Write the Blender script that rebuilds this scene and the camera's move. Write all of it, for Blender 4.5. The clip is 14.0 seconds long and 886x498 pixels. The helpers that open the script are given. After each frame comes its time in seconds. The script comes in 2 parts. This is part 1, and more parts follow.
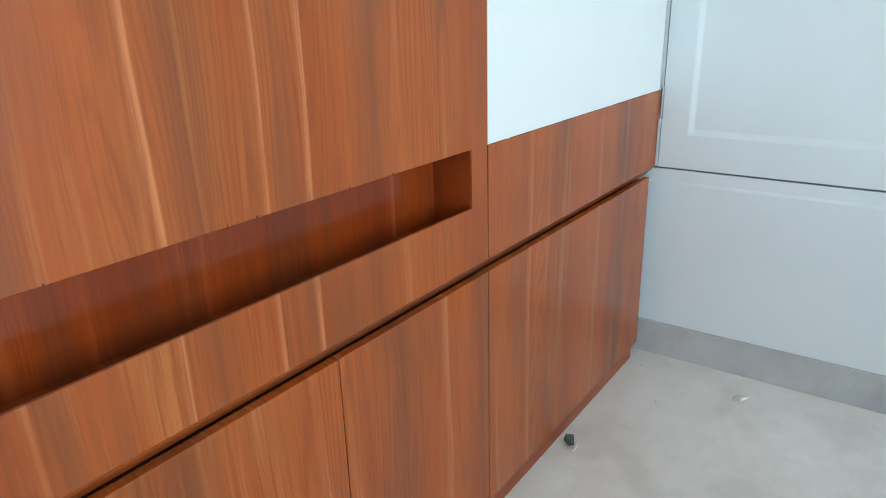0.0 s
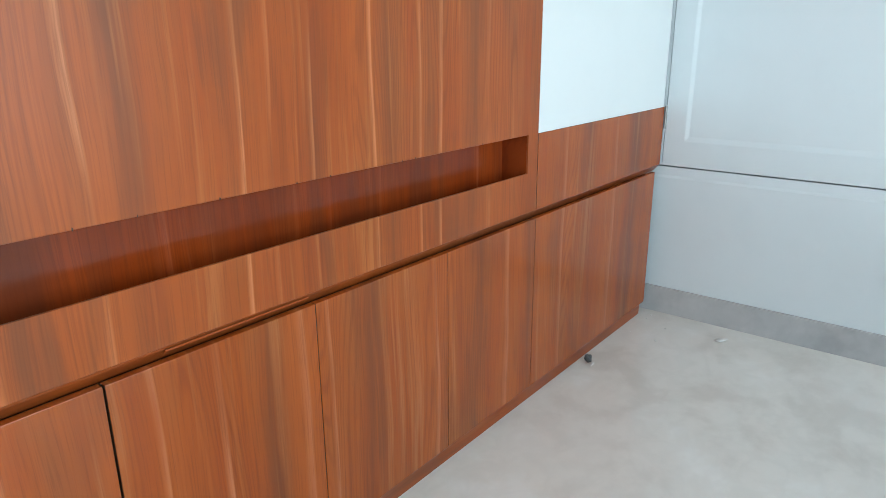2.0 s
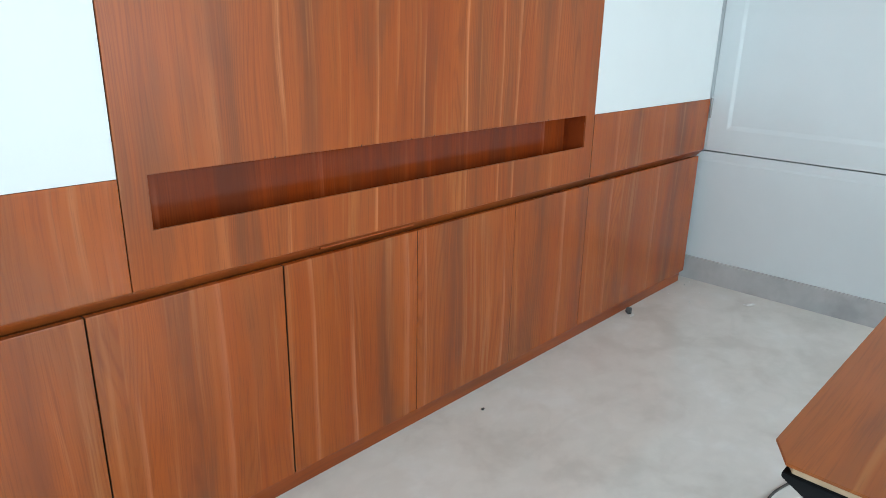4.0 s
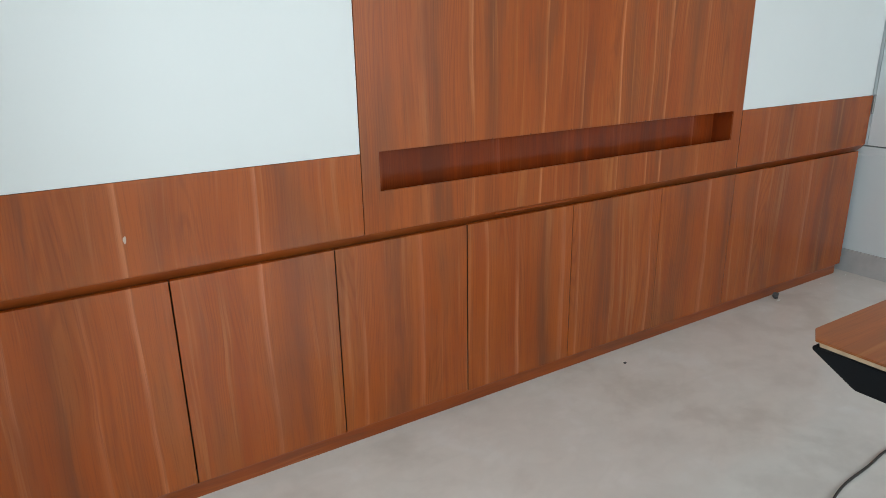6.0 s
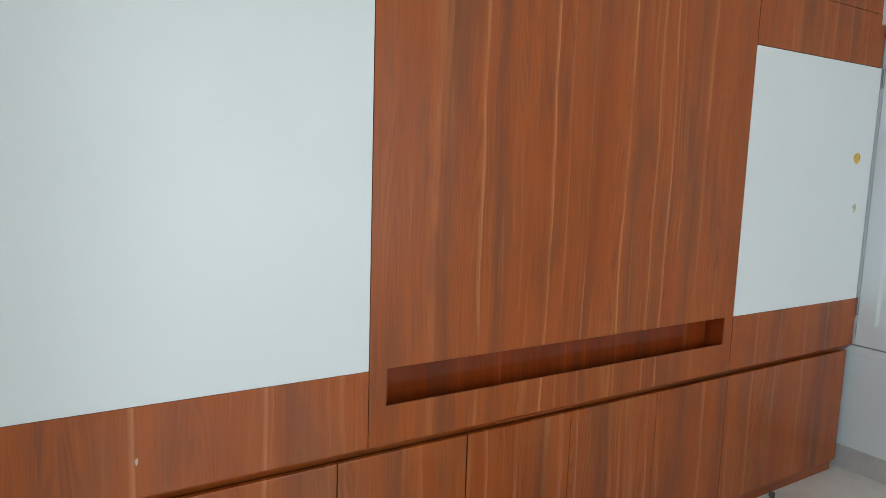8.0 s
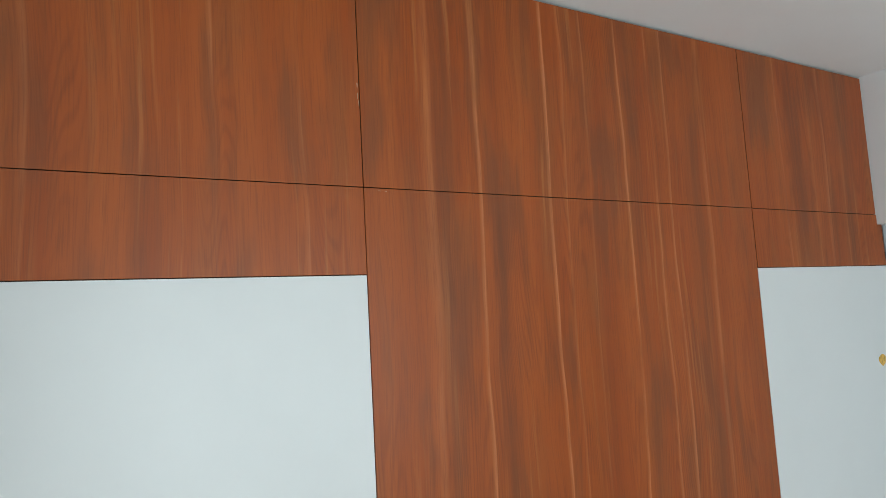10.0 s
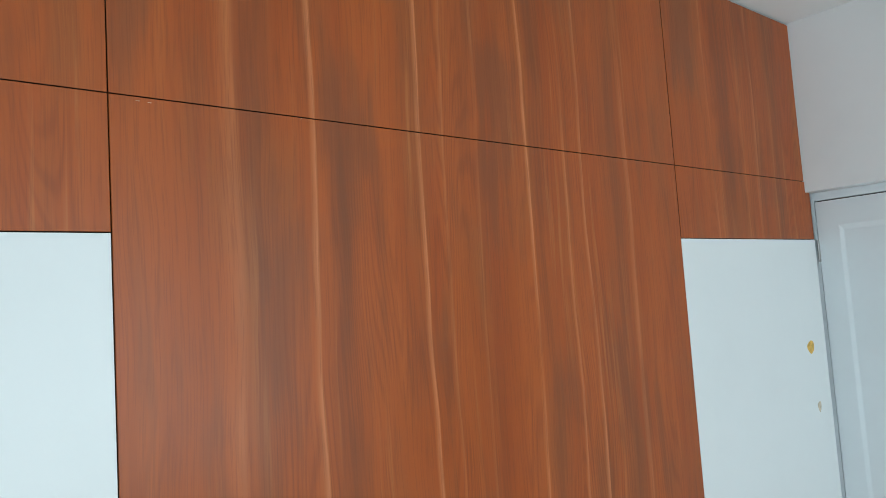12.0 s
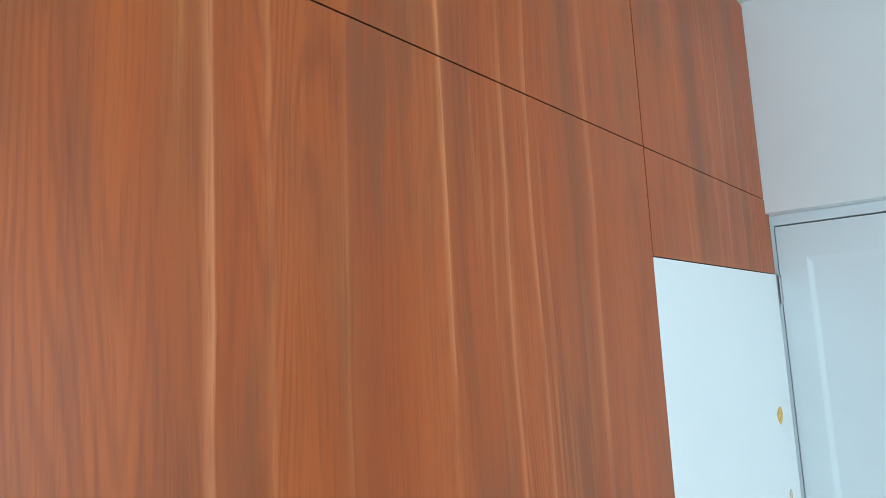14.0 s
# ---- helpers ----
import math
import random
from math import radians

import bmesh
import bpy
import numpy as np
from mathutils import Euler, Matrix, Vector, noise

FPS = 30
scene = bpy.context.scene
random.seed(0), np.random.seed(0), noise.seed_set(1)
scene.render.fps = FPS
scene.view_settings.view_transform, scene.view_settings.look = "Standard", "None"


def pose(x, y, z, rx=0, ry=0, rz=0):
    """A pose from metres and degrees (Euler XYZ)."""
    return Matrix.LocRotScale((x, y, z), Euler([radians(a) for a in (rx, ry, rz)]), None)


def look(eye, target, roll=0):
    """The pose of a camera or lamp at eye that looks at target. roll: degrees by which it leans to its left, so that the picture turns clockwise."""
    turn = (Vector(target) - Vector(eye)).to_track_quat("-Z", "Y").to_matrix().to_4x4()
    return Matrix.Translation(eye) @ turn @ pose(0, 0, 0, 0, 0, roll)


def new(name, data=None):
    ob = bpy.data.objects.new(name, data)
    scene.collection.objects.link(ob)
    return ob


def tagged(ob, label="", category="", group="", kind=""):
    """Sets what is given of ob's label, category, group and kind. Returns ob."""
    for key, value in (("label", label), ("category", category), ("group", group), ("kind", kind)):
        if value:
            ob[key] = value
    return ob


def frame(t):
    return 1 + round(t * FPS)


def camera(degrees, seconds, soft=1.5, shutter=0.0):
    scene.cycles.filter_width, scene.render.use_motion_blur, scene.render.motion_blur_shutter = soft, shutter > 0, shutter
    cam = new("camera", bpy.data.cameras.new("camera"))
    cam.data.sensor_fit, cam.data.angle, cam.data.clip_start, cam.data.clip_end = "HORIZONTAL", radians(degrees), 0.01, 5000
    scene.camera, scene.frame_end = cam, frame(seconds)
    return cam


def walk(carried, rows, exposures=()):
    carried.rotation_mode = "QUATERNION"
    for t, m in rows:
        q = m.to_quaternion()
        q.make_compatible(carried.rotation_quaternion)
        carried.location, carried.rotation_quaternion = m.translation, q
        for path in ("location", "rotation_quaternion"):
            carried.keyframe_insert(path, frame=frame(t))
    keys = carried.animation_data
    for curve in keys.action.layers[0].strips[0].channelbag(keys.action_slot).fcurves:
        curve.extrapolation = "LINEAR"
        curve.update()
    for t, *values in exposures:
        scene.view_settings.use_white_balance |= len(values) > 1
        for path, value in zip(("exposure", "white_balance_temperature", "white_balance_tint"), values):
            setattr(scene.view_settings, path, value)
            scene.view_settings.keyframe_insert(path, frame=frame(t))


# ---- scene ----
cam = camera(66.7, 14.0, soft=0.7)
PATH = [
    (0, (0.604, -0.693, 1.156), (2.123, 0.42, 0.484), -1.6),
    (0.5, (0.388, -0.75, 1.162), (1.947, 0.33, 0.526), -1.4),
    (1, (0.211, -0.83, 1.166), (1.712, 0.328, 0.53), -3.0),
    (1.5, (0.06, -0.969, 1.166), (1.558, 0.212, 0.565), -2.0),
    (2, (-0.06, -1.048, 1.177), (1.428, 0.148, 0.581), -0.4),
    (2.5, (-0.185, -1.084, 1.192), (1.303, 0.129, 0.628), 0.0),
    (3, (-0.313, -1.139, 1.192), (1.126, 0.107, 0.579), -0.4),
    (3.2, (-0.357, -1.169, 1.196), (1.097, 0.064, 0.589), 0.3),
    (5.3, (-0.649, -1.626, 1.191), (0.447, -0.069, 0.579), 1.3),
    (5.5, (-0.687, -1.647, 1.199), (0.379, -0.063, 0.603), 0.9),
    (6, (-0.788, -1.719, 1.225), (0.207, -0.096, 0.613), -1.0),
    (6.5, (-0.844, -1.789, 1.249), (0.085, -0.14, 0.601), 1.3),
    (7, (-0.861, -1.817, 1.295), (0.116, -0.186, 0.674), 1.8),
    (7.5, (-0.848, -1.78, 1.401), (0.121, -0.108, 0.888), 1.9),
    (8, (-0.834, -1.729, 1.524), (0.213, -0.045, 1.264), 1.8),
    (8.4, (-0.811, -1.707, 1.667), (0.283, -0.033, 1.647), -1.3),
    (8.5, (-0.806, -1.712, 1.696), (0.278, -0.031, 1.716), -2.6),
    (8.7, (-0.805, -1.711, 1.762), (0.265, -0.023, 1.845), -4.6),
    (10.8, (-0.598, -1.579, 1.923), (0.419, 0.129, 2.143), -1.4),
    (11, (-0.534, -1.54, 1.926), (0.546, 0.134, 2.095), -2.0),
    (11.5, (-0.389, -1.421, 1.91), (0.795, 0.185, 2.039), -2.2),
    (12, (-0.267, -1.233, 1.881), (0.974, 0.329, 2.03), -3.7),
    (12.5, (-0.085, -1.061, 1.869), (1.189, 0.466, 2.081), -3.9),
    (13, (0.083, -0.901, 1.871), (1.439, 0.55, 2.107), -2.6),
    (13.5, (0.216, -0.704, 1.903), (1.708, 0.588, 2.224), -4.1),
    (14, (0.319, -0.569, 1.881), (1.845, 0.697, 2.141), -2.9),
]
walk(cam, [(t, look(eye, target, roll)) for t, eye, target, roll in PATH],
     exposures=[(0.0, -0.58, 5950, 4), (3.0, -0.60, 5950, 4), (5.5, -1.10, 6400, 9), (6.5, -1.18, 6500, 9), (8.5, -1.38, 6500, 9), (11.0, -1.28, 6450, 8), (11.5, -1.26, 6350, 7), (12.0, -1.12, 6100, 5), (12.5, -0.92, 5850, 3), (14.0, -0.75, 5630, 0)])

# ---- light ----
world = bpy.data.worlds.new("daylight")
scene.world = world
world.use_nodes = True
wn, wl = world.node_tree.nodes, world.node_tree.links
sky = wn.new("ShaderNodeTexSky")
sky.sky_type = "NISHITA"
sky.sun_disc = False
sky.sun_elevation, sky.sun_rotation = radians(48), radians(150)
wn["Background"].inputs["Strength"].default_value = 0.12
wl.new(sky.outputs["Color"], wn["Background"].inputs["Color"])

sun_data = bpy.data.lights.new("sun", "SUN")
sun_data.energy, sun_data.angle, sun_data.color = 1.0, radians(10), (1.0, 0.95, 0.88)
sun = new("sun", sun_data)
sun.matrix_world = look((-3, 6, 9), (0, 0, 0))


def window_light(name, place, target, wide, high, watts, color):
    """An area lamp that stands in for skylight at an unseen window's opening."""
    data = bpy.data.lights.new(name, "AREA")
    data.shape, data.size, data.size_y, data.energy, data.color = "RECTANGLE", wide, high, watts, color
    ob = new(name, data)
    ob.matrix_world = look(place, target)
    return ob


window_light("window_light", (0.85, -4.05, 1.45), (0.85, -3.0, 1.38), 2.6, 1.9, 145, (0.82, 0.95, 1.0))


# added fill for the side wall and floor; no window is known here
window_light("side_fill_light", (-3.05, -2.5, 1.45), (-2.0, -2.45, 1.40), 2.0, 1.9, 80, (0.82, 0.95, 1.0))


# ---- materials ----
def material(name, rough=0.5, metal=0.0, color=(0.5, 0.5, 0.5)):
    m = bpy.data.materials.new(name)
    m.use_nodes = True
    b = m.node_tree.nodes["Principled BSDF"]
    b.inputs["Roughness"].default_value, b.inputs["Metallic"].default_value = rough, metal
    b.inputs["Base Color"].default_value = (*color, 1)
    return m, m.node_tree.nodes, m.node_tree.links, b


def node(nodes, links, kind, **inputs):
    n = nodes.new(kind)
    for key, value in inputs.items():
        key = key.replace("_", " ")
        if hasattr(value, "is_output"):
            links.new(value, n.inputs[key])
        else:
            n.inputs[key].default_value = value
    return n


def maths(nodes, links, op, a, b=None, c=None, clamp=False):
    n = nodes.new("ShaderNodeMath")
    n.operation, n.use_clamp = op, clamp
    for i, v in enumerate((a, b, c)):
        if v is None:
            continue
        if hasattr(v, "is_output"):
            links.new(v, n.inputs[i])
        else:
            n.inputs[i].default_value = v
    return n.outputs[0]


def mixed(nodes, links, fac, a, b, blend="MIX"):
    n = nodes.new("ShaderNodeMix")
    n.data_type, n.blend_type = "RGBA", blend
    for socket, v in ((n.inputs[0], fac), (n.inputs[6], a), (n.inputs[7], b)):
        if hasattr(v, "is_output"):
            links.new(v, socket)
        else:
            socket.default_value = v if isinstance(v, float) else (*v, 1)
    return n.outputs[2]


def ramp(nodes, links, fac, stops):
    n = nodes.new("ShaderNodeValToRGB")
    while len(n.color_ramp.elements) < len(stops):
        n.color_ramp.elements.new(0.5)
    for e, (p, c) in zip(n.color_ramp.elements, stops):
        e.position = p
        e.color = (c, c, c, 1) if isinstance(c, float) else (*c, 1)
    n.color_ramp.interpolation = "EASE"
    links.new(fac, n.inputs[0])
    return n.outputs[0]


def stretched(nodes, links, sx, sy, sz, seed=0.0, by=None):
    """World position, scaled along each axis; by: shifts the pattern piece by piece."""
    geo = nodes.new("ShaderNodeNewGeometry")
    mp = nodes.new("ShaderNodeMapping")
    mp.inputs["Scale"].default_value = (sx, sy, sz)
    mp.inputs["Location"].default_value = (seed, seed * 1.7, seed * 0.6)
    links.new(geo.outputs["Position"], mp.inputs["Vector"])
    if by is None:
        return mp.outputs[0]
    add = nodes.new("ShaderNodeVectorMath")
    add.operation = "ADD"
    links.new(mp.outputs[0], add.inputs[0])
    links.new(by, add.inputs[1])
    return add.outputs[0]


def wood(name, pale, dark, seed, rough=0.36, tint=(1.11, 1.14, 1.00), along="z", shine=0.38, cloudy=0.66):
    """Reddish teak laminate with its grain along z or x. pale, dark: places across the grain, half widths and strengths of light streaks and grey-brown bands."""
    m, n, l, b = material(name, rough)
    b.inputs["Specular IOR Level"].default_value = shine
    geo = n.new("ShaderNodeNewGeometry")
    sep = n.new("ShaderNodeSeparateXYZ")
    l.new(geo.outputs["Position"], sep.inputs[0])
    if along == "z":
        across, deep, length = sep.outputs[0], sep.outputs[1], sep.outputs[2]
    else:
        across, deep, length = maths(n, l, "ADD", sep.outputs[1], sep.outputs[2]), 0.0, sep.outputs[0]

    def field(x, sx, sz, shift, detail=3.0, rough_n=0.6, sy=1.0, start=None):
        """Noise stretched along the grain."""
        v = n.new("ShaderNodeCombineXYZ")
        for k, c in enumerate((x, deep, length)):
            if hasattr(c, "is_output"):
                l.new(c, v.inputs[k])
            else:
                v.inputs[k].default_value = c
        mp = n.new("ShaderNodeMapping")
        mp.inputs["Scale"].default_value = (sx, sy, sz)
        mp.inputs["Location"].default_value = start or (seed + shift, shift * 1.7, seed * 0.6 + shift)
        l.new(v.outputs[0], mp.inputs["Vector"])
        return node(n, l, "ShaderNodeTexNoise", Vector=mp.outputs[0], Scale=1.0, Detail=detail, Roughness=rough_n).outputs[0]

    # the grain leans and wavers slowly along its length
    x = across
    for sx, sz, shift, amount in ((2.6, 1.0, 3, 0.07), (9.0, 3.5, 5, 0.009)):
        x = maths(n, l, "ADD", x, maths(n, l, "MULTIPLY", maths(n, l, "SUBTRACT", field(across, sx, sz, shift, 2.0, 0.5, start=(seed + shift, (seed + shift) * 1.7, (seed + shift) * 0.6)), 0.5), amount))

    def grain(*a, **k):
        return field(x, *a, **k)

    tone = ramp(n, l, grain(8.5, 0.45, 0, 2.0, 0.5), [(0.26, (0.265, 0.050, 0.007)), (0.43, (0.320, 0.065, 0.009)), (0.60, (0.350, 0.075, 0.012)), (0.78, (0.290, 0.066, 0.013))])
    # broad tan and red clouds
    tone = mixed(n, l, ramp(n, l, grain(7.0, 1.6, 61, 3.0, 0.55), [(0.50, 0.0), (0.70, 0.55)]), tone, (0.270, 0.080, 0.022))
    tone = mixed(n, l, ramp(n, l, grain(11.0, 1.0, 67, 3.0, 0.55), [(0.52, 0.0), (0.70, 0.35)]), tone, (0.290, 0.045, 0.007))
    mid = grain(30.0, 1.0, 7, 3.0, 0.55)
    tone = mixed(n, l, ramp(n, l, mid, [(0.50, 0.0), (0.74, 0.26)]), tone, (0.21, 0.042, 0.010))
    tone = mixed(n, l, ramp(n, l, mid, [(0.27, 0.22), (0.42, 0.0)]), tone, (0.43, 0.110, 0.025))

    def bump_sum(rows, sharp):
        total = None
        for at, half, power in rows:
            d = maths(n, l, "DIVIDE", maths(n, l, "SUBTRACT", x, at), half)
            # steep on one side, fading on the other
            d = maths(n, l, "MAXIMUM", maths(n, l, "MULTIPLY", d, sharp), maths(n, l, "MULTIPLY", d, -1.0))
            v = maths(n, l, "MULTIPLY", maths(n, l, "SUBTRACT", 1.0, d, clamp=True), power)
            total = v if total is None else maths(n, l, "MAXIMUM", total, v)
        return total

    # grey-brown smudges with frayed ends
    smudge = maths(n, l, "ADD", maths(n, l, "MULTIPLY", grain(9.0, 1.9, 31, 2.0), 0.72), maths(n, l, "MULTIPLY", grain(42.0, 2.2, 33, 3.0), 0.28))
    tone = mixed(n, l, ramp(n, l, smudge, [(0.49, 0.0), (0.65, cloudy)]), tone, (0.180, 0.053, 0.020))
    # flames of growth lines: contours of a long drawn-out field
    hill = grain(5.0, 0.30, 71, 2.0, 0.4)
    ring = maths(n, l, "PINGPONG", maths(n, l, "MULTIPLY", hill, 60.0), 0.5)
    where = ramp(n, l, grain(6.0, 1.3, 41, 2.0), [(0.44, 0.0), (0.60, 1.0)])
    lines = maths(n, l, "MULTIPLY", ramp(n, l, ring, [(0.04, 0.38), (0.30, 0.0)]), where)
    tone = mixed(n, l, lines, tone, (0.18, 0.036, 0.009))
    broken = ramp(n, l, grain(9.0, 1.7, 19, 2.0), [(0.34, 0.18), (0.55, 1.0)])
    frayed = ramp(n, l, grain(48.0, 1.5, 23, 3.0), [(0.32, 0.45), (0.58, 1.0)])
    if dark:
        tone = mixed(n, l, maths(n, l, "MULTIPLY", maths(n, l, "MULTIPLY", bump_sum(dark, 1.3), frayed), broken), tone, (0.150, 0.043, 0.017))
    if pale:
        tone = mixed(n, l, maths(n, l, "MULTIPLY", bump_sum(pale, 3.6), broken), tone, (0.52, 0.175, 0.074))
    # thin light threads, gathered in flames
    flame = ramp(n, l, grain(5.0, 0.8, 53, 2.0), [(0.44, 0.1), (0.60, 1.0)])
    thread = ramp(n, l, grain(34.0, 0.9, 47, 3.0, 0.6), [(0.53, 0.0), (0.68, 0.45)])
    tone = mixed(n, l, maths(n, l, "MULTIPLY", thread, flame), tone, (0.45, 0.155, 0.052))
    fine = grain(300.0, 7.0, 11, 3.0, 0.65, 20.0)
    tone = mixed(n, l, ramp(n, l, fine, [(0.46, 0.0), (0.70, 0.44)]), tone, (0.17, 0.040, 0.011))
    tone = mixed(n, l, 1.0, tone, tint, "MULTIPLY")
    l.new(tone, b.inputs["Base Color"])
    smear = node(n, l, "ShaderNodeTexNoise", Vector=stretched(n, l, 3.0, 3, 3.0, seed + 23), Scale=1.0, Detail=3.0)
    l.new(ramp(n, l, smear.outputs[0], [(0.3, rough), (0.7, rough + 0.06)]), b.inputs["Roughness"])
    bump = n.new("ShaderNodeBump")
    bump.inputs["Strength"].default_value, bump.inputs["Distance"].default_value = 0.08, 0.0005
    l.new(fine, bump.inputs["Height"])
    l.new(bump.outputs[0], b.inputs["Normal"])
    return m


def painted(name, color, rough, dirt=0.06, scale=2.0, seed=0.0):
    """Painted or laminated plain surface with faint smudges and roller texture."""
    m, n, l, b = material(name, rough)
    smudge = node(n, l, "ShaderNodeTexNoise", Vector=stretched(n, l, scale, scale, scale, seed), Scale=1.0, Detail=5.0, Roughness=0.6)
    low = tuple(c * (1 - dirt * 2.2) for c in color)
    l.new(mixed(n, l, ramp(n, l, smudge.outputs[0], [(0.35, 0.0), (0.75, 1.0)]), color, low), b.inputs["Base Color"])
    grit = node(n, l, "ShaderNodeTexNoise", Vector=stretched(n, l, 160, 160, 160, seed), Scale=1.0, Detail=3.0)
    bump = n.new("ShaderNodeBump")
    bump.inputs["Strength"].default_value, bump.inputs["Distance"].default_value = 0.10, 0.0008
    l.new(grit.outputs[0], bump.inputs["Height"])
    l.new(bump.outputs[0], b.inputs["Normal"])
    return m


def stone(name, a, c, d, rough, scale, dusty):
    """Polished stone tile with clouds, thin veins and a film of building dust."""
    m, n, l, b = material(name, rough)
    cloud = node(n, l, "ShaderNodeTexNoise", Vector=stretched(n, l, scale, scale, scale, 4), Scale=1.0, Detail=5.0, Roughness=0.55, Distortion=0.2)
    tone = ramp(n, l, cloud.outputs[0], [(0.32, a), (0.52, c), (0.72, d)])
    vein = node(n, l, "ShaderNodeTexNoise", Vector=stretched(n, l, scale * 1.6, scale * 2.4, scale * 2, 9), Scale=1.0, Detail=3.0, Distortion=0.5)
    line = ramp(n, l, vein.outputs[0], [(0.36, 0.0), (0.50, 0.10), (0.64, 0.0)])
    tone = mixed(n, l, line, tone, tuple(v * 0.72 for v in a))
    dust = node(n, l, "ShaderNodeTexNoise", Vector=stretched(n, l, 1.6, 1.6, 1.6, 15), Scale=1.0, Detail=3.0, Roughness=0.5)
    film = ramp(n, l, dust.outputs[0], [(0.28, 0.0), (0.75, 1.0)])
    tone = mixed(n, l, maths(n, l, "MULTIPLY", film, dusty), tone, (0.79, 0.715, 0.675))
    l.new(tone, b.inputs["Base Color"])
    l.new(maths(n, l, "ADD", maths(n, l, "MULTIPLY", film, 0.08), rough), b.inputs["Roughness"])
    return m


PALE_PANEL = [(-0.80, 0.022, 0.3), (-0.39, 0.014, 0.5), (-0.17, 0.012, 0.35), (0.225, 0.038, 0.3), (0.385, 0.015, 0.75), (0.664, 0.014, 0.85), (0.735, 0.012, 0.35), (0.836, 0.011, 0.55), (1.012, 0.012, 0.85), (1.165, 0.011, 0.65), (1.247, 0.014, 0.75), (1.455, 0.022, 0.45), (1.95, 0.015, 0.4), (2.27, 0.022, 0.5)]
DARK_PANEL = [(0.27, 0.06, 0.70), (0.45, 0.05, 0.70), (0.83, 0.07, 0.65), (1.06, 0.05, 0.65), (1.39, 0.07, 0.70), (2.05, 0.08, 0.70), (2.42, 0.09, 0.70)]
PALE_DOOR = [(-0.927, 0.015, 0.45), (-0.762, 0.022, 0.25), (-0.635, 0.015, 0.75), (-0.30, 0.015, 0.75), (-0.025, 0.015, 0.4), (0.181, 0.022, 0.4), (0.45, 0.015, 0.5), (0.578, 0.015, 0.8), (0.771, 0.022, 0.45), (0.84, 0.012, 0.5), (1.214, 0.015, 0.7), (1.56, 0.022, 0.5), (1.90, 0.022, 0.45), (2.27, 0.022, 0.4)]
DARK_DOOR = [(-0.84, 0.04, 0.70), (-0.48, 0.04, 0.25), (-0.22, 0.06, 0.55), (0.10, 0.07, 0.65), (0.69, 0.06, 0.85), (0.98, 0.08, 0.85), (1.40, 0.10, 0.85), (1.68, 0.05, 0.7), (2.05, 0.11, 0.8), (2.45, 0.10, 0.85)]
WOOD_PANEL = wood("teak_laminate_panel", PALE_PANEL, DARK_PANEL, 0.0)
# same laminate with a darkened tint: the recess's shade is put into the colour
WOOD_NICHE_SHADED = wood("teak_laminate_niche_shaded", [(0.10, 0.016, 0.5), (0.55, 0.014, 0.35), (0.95, 0.012, 0.4), (1.52, 0.012, 0.6)], [(0.30, 0.10, 0.6), (0.75, 0.12, 0.6), (1.20, 0.10, 0.6)], 13.7, rough=0.18, tint=(0.80, 0.60, 0.55), shine=0.3)
WOOD_DOOR = wood("teak_laminate_door", PALE_DOOR, DARK_DOOR, 5.3, rough=0.18, shine=0.45, cloudy=0.42)
WHITE_LAMINATE = painted("white_laminate", (0.75, 0.76, 0.75), 0.38, 0.02, 1.5, 2)
WHITE_PAINT = painted("white_wall_paint", (0.78, 0.79, 0.79), 0.6, 0.03, 1.1, 5)
WHITE_ENAMEL = painted("white_enamel", (0.71, 0.75, 0.77), 0.6, 0.03, 1.4, 8)
CEILING_PAINT = painted("ceiling_paint", (0.87, 0.87, 0.86), 0.8, 0.02, 0.9, 12)
FLOOR_STONE = stone("polished_floor_tile", (0.69, 0.645, 0.59), (0.785, 0.745, 0.69), (0.84, 0.815, 0.775), 0.07, 4.6, 0.35)
BASE_STONE = stone("grey_skirting_tile", (0.36, 0.36, 0.365), (0.44, 0.44, 0.445), (0.50, 0.50, 0.50), 0.15, 5.0, 0.25)
CARCASS = painted("dark_carcass_board", (0.060, 0.022, 0.011), 0.7, 0.1, 6, 3)
BLACK_BOARD = painted("black_board", (0.006, 0.007, 0.009), 0.55, 0.15, 8, 6)
BLACK_BOARD.node_tree.nodes["Principled BSDF"].inputs["Specular IOR Level"].default_value = 0.15
PLY_EDGE = painted("plywood_edge", (0.55, 0.40, 0.26), 0.6, 0.12, 30, 7)
RAW_CHIP = painted("bare_chipboard", (0.58, 0.43, 0.31), 0.8, 0.15, 60, 4)
GLUE = painted("dried_glue", (0.80, 0.47, 0.07), 0.45, 0.2, 60, 14)
GLUE_FAINT = painted("dried_glue_faint", (0.66, 0.55, 0.40), 0.5, 0.2, 60, 16)
STEEL = material("hinge_steel", 0.42, 0.9, (0.34, 0.33, 0.32))[0]
PLASTER = painted("plaster_crumb", (0.78, 0.76, 0.73), 0.85, 0.1, 40, 9)
GREY_SCRAP = painted("grey_scrap", (0.10, 0.10, 0.10), 0.6, 0.4, 70, 10)
RUBBER = painted("cable_rubber", (0.055, 0.048, 0.042), 0.55, 0.2, 20, 11)
ALUMINIUM = material("window_aluminium", 0.4, 0.0, (0.72, 0.73, 0.74))[0]
TABLE_WOOD = wood("table_veneer", [], [], 9.1, rough=0.40, tint=(1.05, 1.30, 1.2), along="x")
WOOD_PLINTH = wood("teak_laminate_plinth", [], [], 2.4, rough=0.30, tint=(0.94, 0.96, 0.98), along="x")
glass, gn, gl, gb = material("window_glass", 0.0, 0.0, (1, 1, 1))
gb.inputs["Transmission Weight"].default_value = 1.0


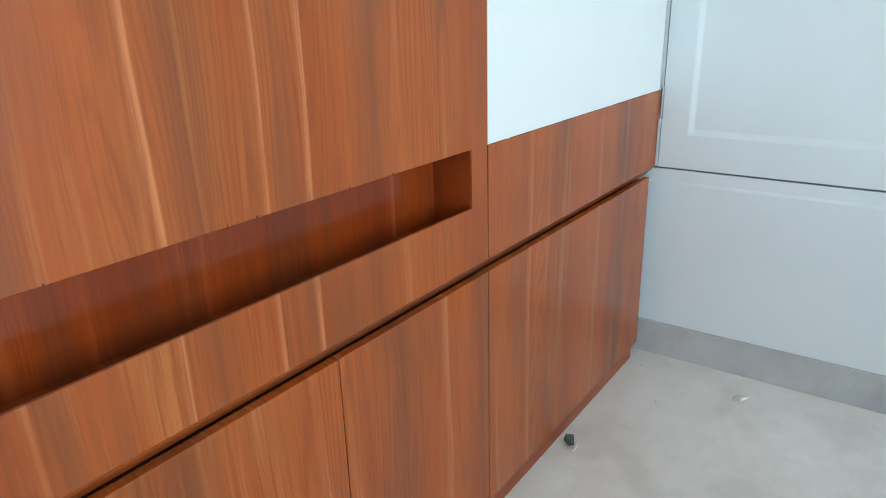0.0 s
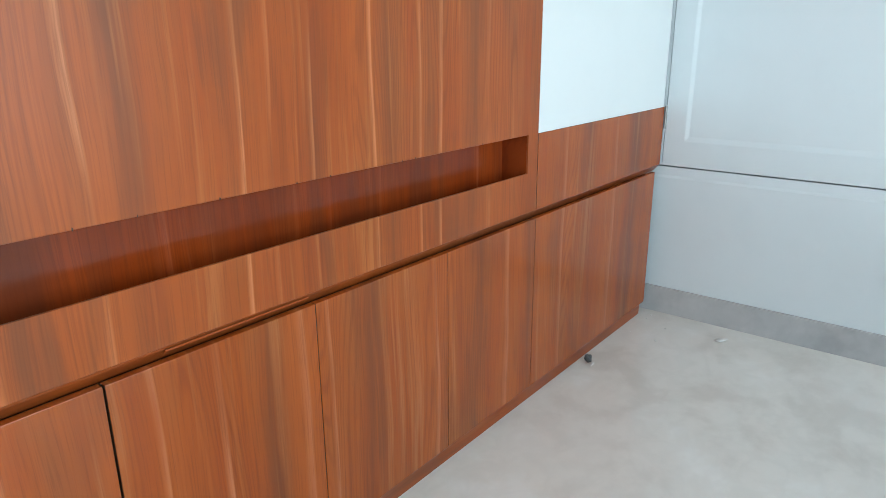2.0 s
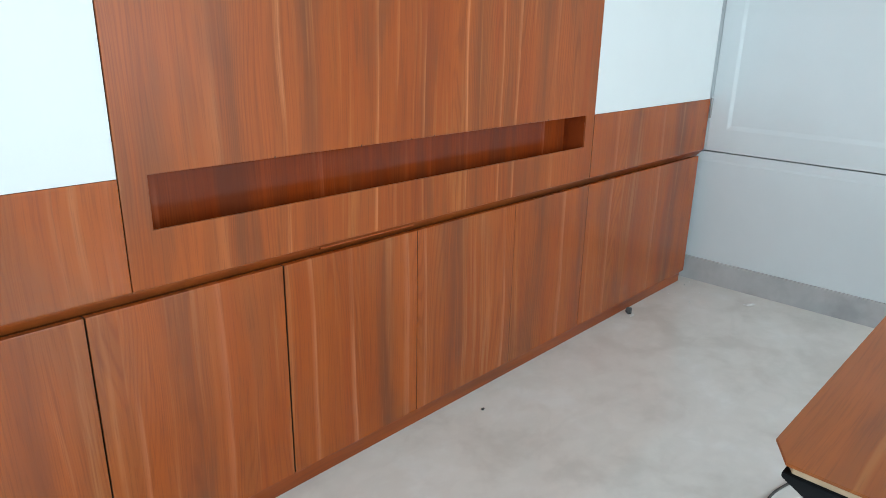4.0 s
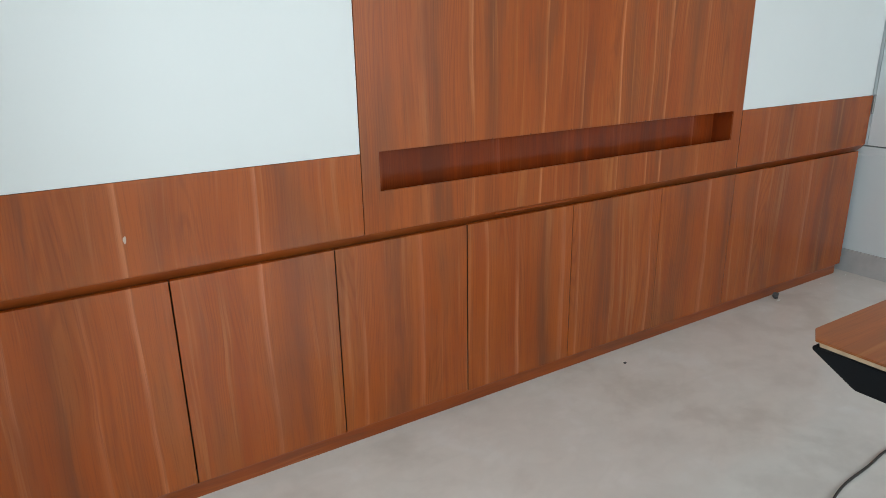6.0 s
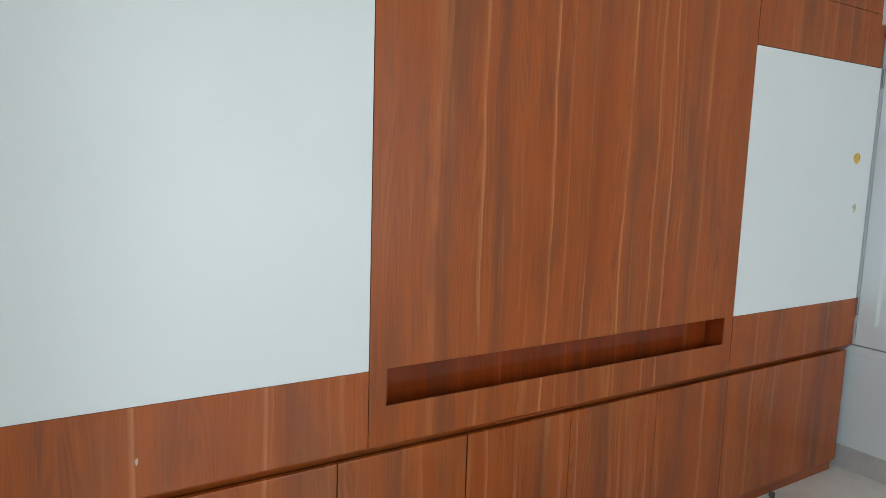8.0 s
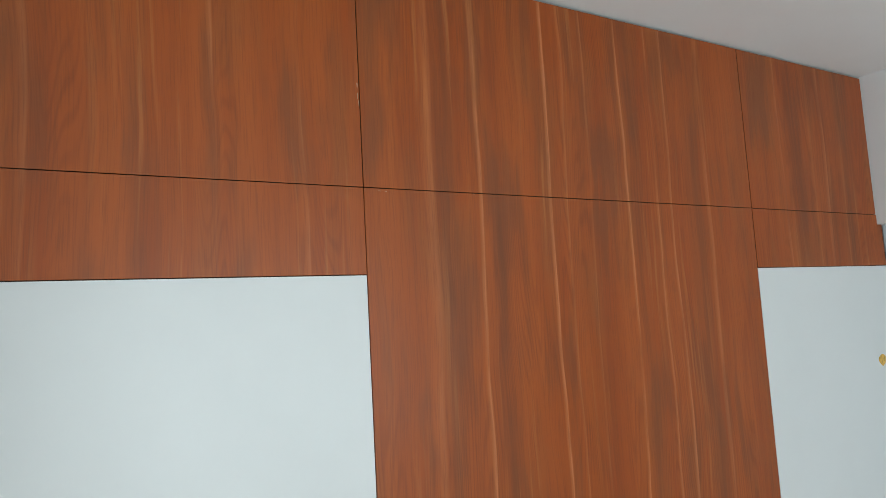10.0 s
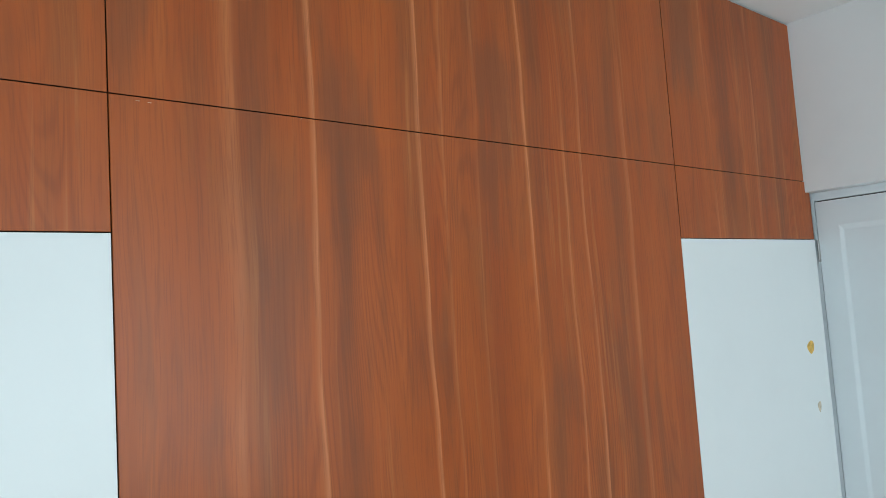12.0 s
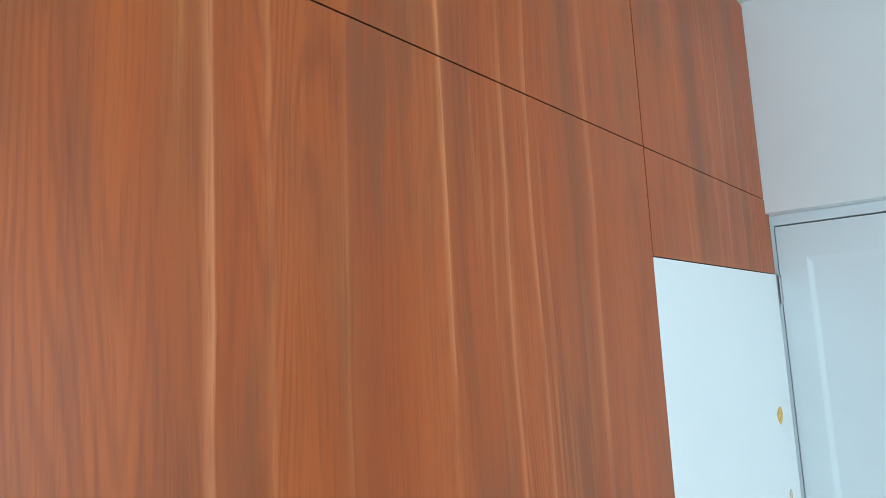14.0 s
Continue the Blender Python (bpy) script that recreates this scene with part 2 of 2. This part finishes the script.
# ---- making meshes ----
def add_box(bm, x0, x1, y0, y1, z0, z1):
    made = bmesh.ops.create_cube(bm, size=1.0)["verts"]
    for v in made:
        v.co = ((x0 + x1) / 2 + v.co.x * (x1 - x0), (y0 + y1) / 2 + v.co.y * (y1 - y0), (z0 + z1) / 2 + v.co.z * (z1 - z0))
    return made


def box(x0, x1, y0, y1, z0, z1, edge=0.0008):
    """A board with slightly eased edges."""
    bm = bmesh.new()
    add_box(bm, x0, x1, y0, y1, z0, z1)
    if edge:
        bmesh.ops.bevel(bm, geom=bm.edges[:], offset=edge, segments=2, profile=0.5, affect="EDGES")
    return bm


def sheet_with_hole(x, z, y0, y1, edge=0.0008):
    """An upright board between x[0], x[3] and z[0], z[3] with a hole between x[1], x[2] and z[1], z[2]."""
    bm = bmesh.new()
    grid = [[bm.verts.new((a, y0, c)) for a in x] for c in z]
    for j in range(3):
        for i in range(3):
            if (i, j) != (1, 1):
                bm.faces.new((grid[j][i], grid[j][i + 1], grid[j + 1][i + 1], grid[j + 1][i]))
    out = bmesh.ops.extrude_face_region(bm, geom=bm.faces[:])
    for v in out["geom"]:
        if isinstance(v, bmesh.types.BMVert):
            v.co.y = y1
    bmesh.ops.recalc_face_normals(bm, faces=bm.faces[:])
    sharp = [e for e in bm.edges if len(e.link_faces) == 2 and e.calc_face_angle() > 0.8]
    bmesh.ops.bevel(bm, geom=sharp, offset=edge, segments=1, affect="EDGES")
    return bm


def prism(outline, axis, a, b, edge=0.0):
    """A flat outline drawn out along an axis from a to b."""
    bm = bmesh.new()
    put = {"x": lambda u, v, w: (w, u, v), "y": lambda u, v, w: (u, w, v), "z": lambda u, v, w: (u, v, w)}[axis]
    low = [bm.verts.new(put(u, v, a)) for u, v in outline]
    high = [bm.verts.new(put(u, v, b)) for u, v in outline]
    bm.faces.new(low), bm.faces.new(high[::-1])
    for i in range(len(low)):
        j = (i + 1) % len(low)
        bm.faces.new((low[i], high[i], high[j], low[j]))
    bmesh.ops.recalc_face_normals(bm, faces=bm.faces[:])
    if edge:
        bmesh.ops.bevel(bm, geom=bm.edges[:], offset=edge, segments=2, affect="EDGES")
    return bm


def lump(place, size, seed, flat=0.6, points=14):
    """A small broken piece with flat facets that rests on the floor."""
    dice = random.Random(seed)
    bm = bmesh.new()
    for k in range(points):
        v = Vector((dice.uniform(-1, 1), dice.uniform(-1, 1), dice.uniform(-1, 1)))
        v.normalize()
        v *= dice.uniform(0.75, 1.1)
        bm.verts.new((v.x * size[0], v.y * size[1], v.z * size[2] * flat))
    hull = bmesh.ops.convex_hull(bm, input=bm.verts[:])
    bmesh.ops.delete(bm, geom=[g for g in hull["geom_interior"] if isinstance(g, bmesh.types.BMVert)], context="VERTS")
    bmesh.ops.bevel(bm, geom=bm.edges[:], offset=min(size) * 0.08, segments=1, affect="EDGES")
    turned = Matrix.Rotation(dice.uniform(0, 6.28), 3, "Z")
    low = min(v.co.z for v in bm.verts)
    for v in bm.verts:
        v.co = Vector(place) + turned @ v.co - Vector((0, 0, low - ground(place[0])))
    return bm


def mesh_of(name, bm, mat):
    data = bpy.data.meshes.new(name)
    bm.to_mesh(data)
    bm.free()
    data.materials.append(mat)
    return data


def part(name, bm, mat, parent, label=""):
    """One mesh under a thing or part."""
    ob = new(name, mesh_of(name, bm, mat))
    ob.parent = parent
    ob.matrix_parent_inverse = parent.matrix_world.inverted()
    return tagged(ob, label)


def thing(name, bm, mat, label, category, group="", kind=""):
    return tagged(new(name, mesh_of(name, bm, mat)), label, category, group, kind)


def holder(name, label, category, group="", kind=""):
    return tagged(new(name), label, category, group, kind)


def structure(name, bm, mat, label, category):
    return thing(name, bm, mat, label, category, kind="structure")


# ---- the plan: the joinery front lies in y = 0, the room towards -y ----
LEFT, RIGHT = -0.995, 2.705           # ends of the joinery
WALL_END = LEFT - 0.011               # where the panels meet the projecting wall
DOOR_LOW, DOOR_TOP = 0.050, 0.6395
RAIL, LEDGE = 0.668, 0.905            # lower edge of the back panels, upper edge of the low ones
NICHE_X, NICHE_Z, NICHE_BACK = (0.058, 1.650), (0.790, 0.905), 0.0925
NICHE_FLOOR = 0.7525                  # sunk behind the lip
HEAD, SEAM, CEIL = 2.030, 2.272, 2.950
MID_L, MID_R = 0.0, 1.708
SIDE = 2.715                          # face of the side wall
SOFFIT_X, SOFFIT_Z = 2.650, 2.226
ROOM_L, ROOM_B = -3.0, -4.0
GLASS_Z = (0.40, 2.48)                # sill and head of the tall window
THICK, LIP = 0.018, 0.006
GAP = 0.0011



def ground(x):
    """The floor's height: it falls a little towards the left end."""
    return 0.0065 * (x - 1.0)


def sloped(bm, above=1e9):
    """Lowers all points under a height onto the falling floor."""
    for v in bm.verts:
        if v.co.z < above:
            v.co.z += ground(v.co.x)
    return bm


# ---- the room ----
structure("floor", sloped(box(ROOM_L - 0.2, SIDE + 0.2, ROOM_B - 0.2, 0.4, -0.20, 0.0, 0)), FLOOR_STONE, "beige polished stone floor filmed with building dust", "floor")
structure("ceiling", box(ROOM_L - 0.2, SIDE + 0.2, ROOM_B - 0.2, 0.4, CEIL, CEIL + 0.12, 0), CEILING_PAINT, "plain white painted ceiling", "ceiling")
structure("wall_north", box(ROOM_L - 0.2, SIDE + 0.2, 0.20, 0.40, -0.1, CEIL, 0), WHITE_PAINT, "white wall behind the fitted joinery", "wall")
structure("wall_east", box(SIDE + 0.035, SIDE + 0.2, ROOM_B, 0.20, -0.1, CEIL, 0), WHITE_PAINT, "white painted side wall", "wall")
structure("wall_return", box(ROOM_L, LEFT - 0.012, -0.30, 0.20, -0.1, CEIL, 0.003), WHITE_PAINT, "white projecting wall beside the cabinet end", "wall")
structure("soffit", box(SOFFIT_X, SIDE + 0.035, ROOM_B, 0.20, SOFFIT_Z, CEIL, 0.003), WHITE_PAINT, "white boxed soffit under the ceiling", "soffit")

structure("wall_south", sheet_with_hole((ROOM_L - 0.2, -0.55, 2.25, SIDE + 0.2), (-0.1, GLASS_Z[0], GLASS_Z[1], CEIL), ROOM_B - 0.2, ROOM_B, 0.002), WHITE_PAINT, "white painted wall out of view with an assumed wide window opening", "wall")
side = sheet_with_hole((ROOM_B, -3.6, -1.4, -0.30), (-0.1, GLASS_Z[0], GLASS_Z[1], CEIL), ROOM_L - 0.2, ROOM_L, 0.002)
for v in side.verts:
    v.co.x, v.co.y = v.co.y, v.co.x
bmesh.ops.recalc_face_normals(side, faces=side.faces[:])
structure("wall_west", side, WHITE_PAINT, "white painted wall out of view with an assumed wide window opening", "wall")


def window(name, a, b, turn):
    """Unseen, assumed sliding aluminium window in a wall opening, from a to b along it."""
    w = holder(name, "wide aluminium sliding window, assumed out of view for daylight", "window", kind="structure")

    def put(bm):
        for v in bm.verts:
            v.co = turn @ v.co
        bmesh.ops.recalc_face_normals(bm, faces=bm.faces[:])
        return bm

    low, high = GLASS_Z
    part("window_frame", put(sheet_with_hole((a, a + 0.05, b - 0.05, b), (low, low + 0.05, high - 0.05, high), -0.13, -0.07)), ALUMINIUM, w)
    mid = (a + b) / 2
    part("mullion", put(box(mid - 0.03, mid + 0.03, -0.125, -0.075, low + 0.05, high - 0.05)), ALUMINIUM, w)
    for p, q in ((a + 0.05, mid - 0.03), (mid + 0.03, b - 0.05)):
        pane = part("pane", put(box(p, q, -0.103, -0.097, low + 0.05, high - 0.05, 0)), glass, w)
        pane.visible_shadow = False


window("window_1", -0.55, 2.25, Matrix.Translation((0, ROOM_B, 0)))
# this one is made up to go with the side fill lamp
window("assumed_window", 1.4, 3.6, Matrix.Translation((ROOM_L, 0, 0)) @ Matrix.Rotation(radians(-90), 4, "Z"))

# skirting along the side wall
structure("baseboard", box(SIDE - 0.012, SIDE + 0.035, ROOM_B, 0.19, 0, 0.128, 0.0015), BASE_STONE, "grey stone skirting with dusty face", "baseboard")

# ---- side cupboard: framed panel door above a rail ----
cup = holder("wall_cupboard", "white enamelled wall cupboard with a framed panel door", "cupboard")
DOOR_Y0, DOOR_Y1, CUP_LOW, CUP_TOP = -1.02, -0.0070, 0.664, 2.186
part("jamb", box(SIDE, SIDE + 0.0305, -0.0045, 0.010, CUP_LOW, SOFFIT_Z - 0.001, 0.001), WHITE_ENAMEL, cup)
part("head_rail", box(SIDE, SIDE + 0.0305, ROOM_B + 0.01, -0.0050, CUP_TOP + 0.005, SOFFIT_Z - 0.001, 0.001), WHITE_ENAMEL, cup)
bm = prism(((SIDE - 0.001, 0.118), (SIDE + 0.0305, 0.118), (SIDE + 0.0305, CUP_LOW - 0.006), (SIDE + 0.002, CUP_LOW - 0.006), (SIDE + 0.002, 0.622), (SIDE - 0.001, 0.612)), "y", ROOM_B + 0.01, 0.19)
part("lower_panel", bm, WHITE_ENAMEL, cup)
# dark sheet added so that the door gaps read as shade
part("gap_shade", box(SIDE + 0.0310, SIDE + 0.0345, ROOM_B + 0.02, 0.008, 0.60, SOFFIT_Z - 0.004, 0), CARCASS, cup, "dark sheet added behind the doors to shade their gaps")


def panel_door(y0, y1):
    """A door leaf of stiles and rails round a sunk field with a sloping moulding."""
    x = SIDE - 0.002
    loops = ((0.0, 0.0), (0.084, 0.0), (0.100, 0.005))
    bm = bmesh.new()
    rings = []
    for inset, deep in loops:
        rings.append([bm.verts.new((x + deep, y, z)) for y, z in (
            (y1 - inset, CUP_LOW + inset * 1.25), (y0 + inset, CUP_LOW + inset * 1.25), (y0 + inset, CUP_TOP - inset * 1.25), (y1 - inset, CUP_TOP - inset * 1.25))])
    back = [bm.verts.new((SIDE + 0.030, v.co.y, v.co.z)) for v in rings[0]]
    for p, q in zip([back] + rings, rings):
        for i in range(4):
            j = (i + 1) % 4
            bm.faces.new((p[i], p[j], q[j], q[i]))
    bm.faces.new(rings[-1])
    bm.faces.new(back[::-1])
    bmesh.ops.recalc_face_normals(bm, faces=bm.faces[:])
    bmesh.ops.bevel(bm, geom=bm.edges[:], offset=0.0012, segments=2, affect="EDGES")
    return bm


leaf = part("door", panel_door(DOOR_Y0, DOOR_Y1), WHITE_ENAMEL, cup)
for z in (0.862, 1.982):
    h = bmesh.new()
    add_box(h, SIDE - 0.0045, SIDE - 0.0025, -0.011, 0.000, z - 0.046, z + 0.046)
    bmesh.ops.bevel(h, geom=h.edges[:], offset=0.001, segments=1, affect="EDGES")
    for k in range(3):
        pin = bmesh.ops.create_cone(h, cap_ends=True, segments=12, radius1=0.0036, radius2=0.0036, depth=0.030)["verts"]
        bmesh.ops.translate(h, verts=pin, vec=(SIDE - 0.0065, -0.0045, z - 0.031 + 0.031 * k))
    part("hinge", h, STEEL, leaf, "small steel butt hinge")
part("door", panel_door(DOOR_Y0 - 1.003, DOOR_Y0 - 0.003), WHITE_ENAMEL, cup)

# ---- low cabinets ----
def dark_edges(ob, sides=False):
    """The sawn edges of a board are left dark; sides: only the upright ones."""
    ob.data.materials.append(CARCASS)
    for face in ob.data.polygons:
        if abs(face.normal.x) > 0.95 or (not sides and abs(face.normal.z) > 0.95):
            face.material_index = 1
    return ob


GAPS = (0.0015, 0.0019, 0.0016, 0.0021, 0.0010, 0.0008, 0.0011, 0.0010)
EDGES = (-0.996, -0.546, -0.097, 0.358, 0.809, 1.264, 1.708, 2.660)
for a, b, p, q in zip(EDGES, EDGES[1:], GAPS, GAPS[1:]):
    unit = holder("base_cabinet", "low cabinet unit with a handleless teak laminate door", "cabinet", "row of low cabinets")
    wide = "double-width " if b - a > 0.6 else ""
    part("carcass", box(a + 0.001, b - 0.001, 0.030, 0.198, 0.066, 0.630, 0.001), CARCASS, unit, "dark inner carcass")
    dark_edges(part("door", sloped(box(a + p, b - q, 0.0, THICK, DOOR_LOW, DOOR_TOP, 0.0012), 0.2), WOOD_DOOR, unit, wide + "closed door with upright grain"), True)
thing("plinth", sloped(box(LEFT, 2.630, 0.007, 0.025, 0.0, DOOR_LOW - 0.004, 0.001)), WOOD_PLINTH, "teak laminate plinth under the low cabinets", "plinth")
thing("grip_rail", prism(((0.0004, RAIL), (0.0030, 0.6630), (0.0285, 0.6355), (0.0295, 0.6355), (0.0295, 0.6412), (0.19, 0.6412), (0.19, 0.680), (0.0195, 0.680), (0.0195, RAIL)), "x", WALL_END, 2.700, 0.0004), WOOD_PLINTH, "slanted teak finger rail above the cabinet doors", "rail")
thing("edge_strip", prism(((0.0022, 0.6570), (0.0012, 0.6620), (0.0070, 0.6590), (0.0090, 0.6540)), "x", 0.47, 0.795, 0.0004), WOOD_PLINTH, "loose sliver of teak edging under the niche panel", "trim strip")
# ---- panels above ----
BACKING = 0.020


def wall_panel(x0, x1, z0, z1, label, mat=WOOD_PANEL, y=0.0, group="panels of the wall unit"):
    low = -0.0005 if mat == WHITE_LAMINATE else GAP      # the white boards sit down on the ledge
    ob = thing("wall_panel", box(x0 + GAP, x1 - GAP, y, y + THICK, z0 + low, z1 - GAP, 0.001), mat, label, "wall panel", group)
    return dark_edges(ob) if mat != WHITE_LAMINATE else ob


wall_panel(WALL_END, MID_L, RAIL - GAP, LEDGE, "low teak laminate panel with a small chip in its face", WOOD_DOOR)
wall_panel(MID_R, RIGHT, RAIL - GAP, LEDGE, "low teak laminate panel beside the tall niche panel", WOOD_DOOR)
wall_panel(WALL_END, MID_L, HEAD, SEAM, "teak laminate panel above the wide white board")
wall_panel(MID_R, 2.690, HEAD, SEAM, "teak laminate panel above the narrow white board")
wall_panel(WALL_END, MID_L, SEAM, CEIL - 0.009, "high teak laminate panel under the ceiling")
wall_panel(MID_L, MID_R - 0.0013, SEAM, CEIL - 0.009, "wide high teak laminate panel under the ceiling")
wall_panel(MID_R, SOFFIT_X - 0.003, SEAM, CEIL - 0.009, "narrow high teak laminate panel beside the soffit")
wall_panel(WALL_END, MID_L, LEDGE, HEAD, "wide plain white laminate board", WHITE_LAMINATE, 0.001)
white_right = wall_panel(MID_R, 2.698, LEDGE, HEAD, "narrow white laminate board with two dried glue stains", WHITE_LAMINATE, 0.001)

tall = holder("niche_panel", "tall teak laminate panel with a long shallow niche", "wall panel", "panels of the wall unit")
part("front", sheet_with_hole((MID_L + GAP, NICHE_X[0], NICHE_X[1], MID_R - 0.0024), (RAIL, NICHE_Z[0], NICHE_Z[1], SEAM - GAP), 0.0, LIP), WOOD_PANEL, tall)
part("niche_back", box(NICHE_X[0] - 0.012, NICHE_X[1] + 0.012, NICHE_BACK, NICHE_BACK + 0.012, NICHE_FLOOR - 0.012, NICHE_Z[1] + 0.012, 0), WOOD_NICHE_SHADED, tall)
part("niche_floor", box(NICHE_X[0], NICHE_X[1], LIP, NICHE_BACK, NICHE_FLOOR - 0.012, NICHE_FLOOR, 0.0003), WOOD_NICHE_SHADED, tall)
part("niche_top", box(NICHE_X[0], NICHE_X[1], LIP, NICHE_BACK, NICHE_Z[1] + 0.0005, NICHE_Z[1] + 0.012, 0.0003), WOOD_NICHE_SHADED, tall)
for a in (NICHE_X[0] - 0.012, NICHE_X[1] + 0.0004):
    part("niche_side", box(a, a + 0.0116, LIP, NICHE_BACK, NICHE_FLOOR - 0.012, NICHE_Z[1] + 0.012, 0.0003), WOOD_NICHE_SHADED, tall)

# dark battens behind the joints
for a, b, c, d in ((LEFT, MID_L - 0.03, 0.70, CEIL - 0.01), (MID_R + 0.03, 2.64, 0.70, CEIL - 0.01), (MID_L - 0.03, MID_R + 0.03, 0.975, CEIL - 0.01)):
    thing("backing_board", box(a, b, BACKING, BACKING + 0.015, c, d, 0), CARCASS, "dark backing board behind the panels", "board")

# ---- table ----
TX, TY, TZ = 0.267, -1.150, 0.730     # its near corner is cut off
table = holder("work_table", "wooden-topped table with a black tapered end frame", "table")
part("tabletop", prism(((TX, TY - 0.026), (TX + 0.044, TY), (TX + 1.95, TY), (TX + 1.95, TY - 0.70), (TX, TY - 0.70)), "z", TZ - 0.004, TZ, 0.001), TABLE_WOOD, table)
part("edge_board", prism(((TX + 0.001, TY - 0.034), (TX + 0.045, TY - 0.006), (TX + 1.945, TY - 0.006), (TX + 1.945, TY - 0.694), (TX + 0.001, TY - 0.694)), "z", TZ - 0.011, TZ - 0.0041, 0.0005), PLY_EDGE, table, "pale plywood edge")
bm = prism(((TY - 0.024, TZ - 0.0112), (TY - 0.024, TZ - 0.018), (TY - 0.100, TZ - 0.060), (TY - 0.610, TZ - 0.060), (TY - 0.686, TZ - 0.018), (TY - 0.686, TZ - 0.0112)), "x", TX - 0.003, TX + 1.945, 0.0012)
part("apron", bm, BLACK_BOARD, table, "black apron tapering inwards")
for x in (TX + 0.45, TX + 1.70):
    part("leg", box(x - 0.035, x + 0.035, TY - 0.60, TY - 0.53, ground(x), TZ - 0.0605, 0.003), BLACK_BOARD, table)

# ---- small things ----
def blot(place, w, h, seed, deep=0.0007):
    """A thin dried blot on an upright board, its outline uneven and running down."""
    bm = bmesh.new()
    rim = []
    for k in range(20):
        a = 2 * math.pi * k / 20
        r = 1 + 0.30 * noise.noise(Vector((math.cos(a) * 1.4 + seed, math.sin(a) * 1.4, seed)))
        rim.append((place[0] + math.cos(a) * w / 2 * r * (0.75 + 0.25 * math.sin(a)), place[1] + math.sin(a) * h / 2 * r))
    mid = bm.verts.new((place[0], -deep, place[1]))
    outer = [bm.verts.new((u, 0.0012, v)) for u, v in rim]
    inner = [bm.verts.new((place[0] + (u - place[0]) * 0.8, -deep * 0.8, place[1] + (v - place[1]) * 0.8)) for u, v in rim]
    for k in range(20):
        j = (k + 1) % 20
        bm.faces.new((outer[k], outer[j], inner[j], inner[k]))
        bm.faces.new((inner[k], inner[j], mid))
    bmesh.ops.recalc_face_normals(bm, faces=bm.faces[:])
    return bm


part("glue_stain", blot((2.560, 1.594), 0.082, 0.050, 1.0), GLUE, white_right, "ochre dried glue stain")
part("glue_stain", blot((2.583, 1.357), 0.044, 0.040, 4.0), GLUE_FAINT, white_right, "faint dried glue run")

for place, w, h, mat in (((-0.630, 0.763), 0.012, 0.022, RAW_CHIP), ((-0.975, 0.839), 0.006, 0.006, RAW_CHIP)):
    thing("chip", blot(place, w, h, place[0] * 7), mat, "small bare chip in the laminate face", "chip", "chips in the laminate")
for k, z in enumerate((2.56, 2.51, 2.53)):
    thing("chip", blot((-0.006 + 0.003 * (k % 2), z), 0.003, 0.020, k + 2.0), RAW_CHIP, "pale chip on the panel edge beside a joint", "chip", "chips in the laminate")
for k, (x, z) in enumerate(((0.049, 2.2650), (0.068, 2.2642), (0.364, 2.2702))):
    thing("chip", blot((x, z - 0.001), 0.012 if x < 0.3 else 0.006, 0.0012, k + 6.0), RAW_CHIP, "pale chip on the panel edge beside a joint", "chip", "chips in the laminate")
dice = random.Random(12)
for k in range(9):
    x = 0.30 + 1.25 * (k + dice.random() * 0.8) / 9
    part("chip", blot((x, NICHE_Z[1] + 0.0015), 0.0025 + 0.003 * dice.random(), 0.004 + 0.004 * dice.random(), k + 20.0, 0.0003), CARCASS, tall, "dark torn chip on the sawn edge of the niche")
for k, x in enumerate((1.786, 2.31)):
    thing("chip", blot((x, LEDGE + 0.0005), 0.014, 0.004, k + 9.0), WHITE_LAMINATE, "white paint chip on the ledge edge", "chip", "chips in the laminate")

thing("plaster_piece", lump((2.565, -0.372, 0), (0.034, 0.017, 0.010), 2.0, 0.8), PLASTER, "white broken plaster piece lying on the floor", "debris")
scrap = holder("scrap", "crumpled grey scrap lying on the floor by the plinth", "debris")
part("wad", lump((2.072, -0.034, 0.003), (0.021, 0.014, 0.019), 5.0, 1.0), GREY_SCRAP, scrap)
part("tag", lump((2.066, -0.052, 0), (0.020, 0.008, 0.003), 8.0, 1.0), PLASTER, scrap, "pale torn flap")
for k, (x, y, s) in enumerate(((1.020, -0.095, 0.0095), (-0.399, -0.231, 0.006))):
    thing("crumb", lump((x, y, 0), (s, s * 0.7, s * 0.7), k + 3.0, 0.8, 9), GREY_SCRAP, "small dark crumb lying on the floor", "crumb", "crumbs on the floor")
rng = random.Random(4)
for k in range(12):
    x, y, s = 2.66 - rng.random() ** 2 * 0.30, -0.03 - rng.random() * 0.16, 0.0022 + rng.random() * 0.0035
    thing("crumb", lump((x, y, 0), (s, s * 0.8, s), k * 1.7, 0.6, 9), PLASTER, "tiny pale plaster crumb on the floor", "crumb", "crumbs on the floor")

# cable across the floor
curve = bpy.data.curves.new("cable", "CURVE")
curve.dimensions, curve.bevel_depth, curve.bevel_resolution, curve.resolution_u = "3D", 0.0036, 3, 12
spline = curve.splines.new("BEZIER")
run = ((0.62, -1.10), (0.907, -0.965), (1.127, -0.941), (1.30, -0.938), (1.42, -1.0), (1.46, -1.25), (1.40, -1.75))
spline.bezier_points.add(len(run) - 1)
for p, (x, y) in zip(spline.bezier_points, run):
    p.co, p.handle_left_type, p.handle_right_type = (x, y, ground(x) + 0.0037), "AUTO", "AUTO"
curve.materials.append(RUBBER)
tagged(new("cable", curve), "dark rubber power cable lying on the floor", "cable")
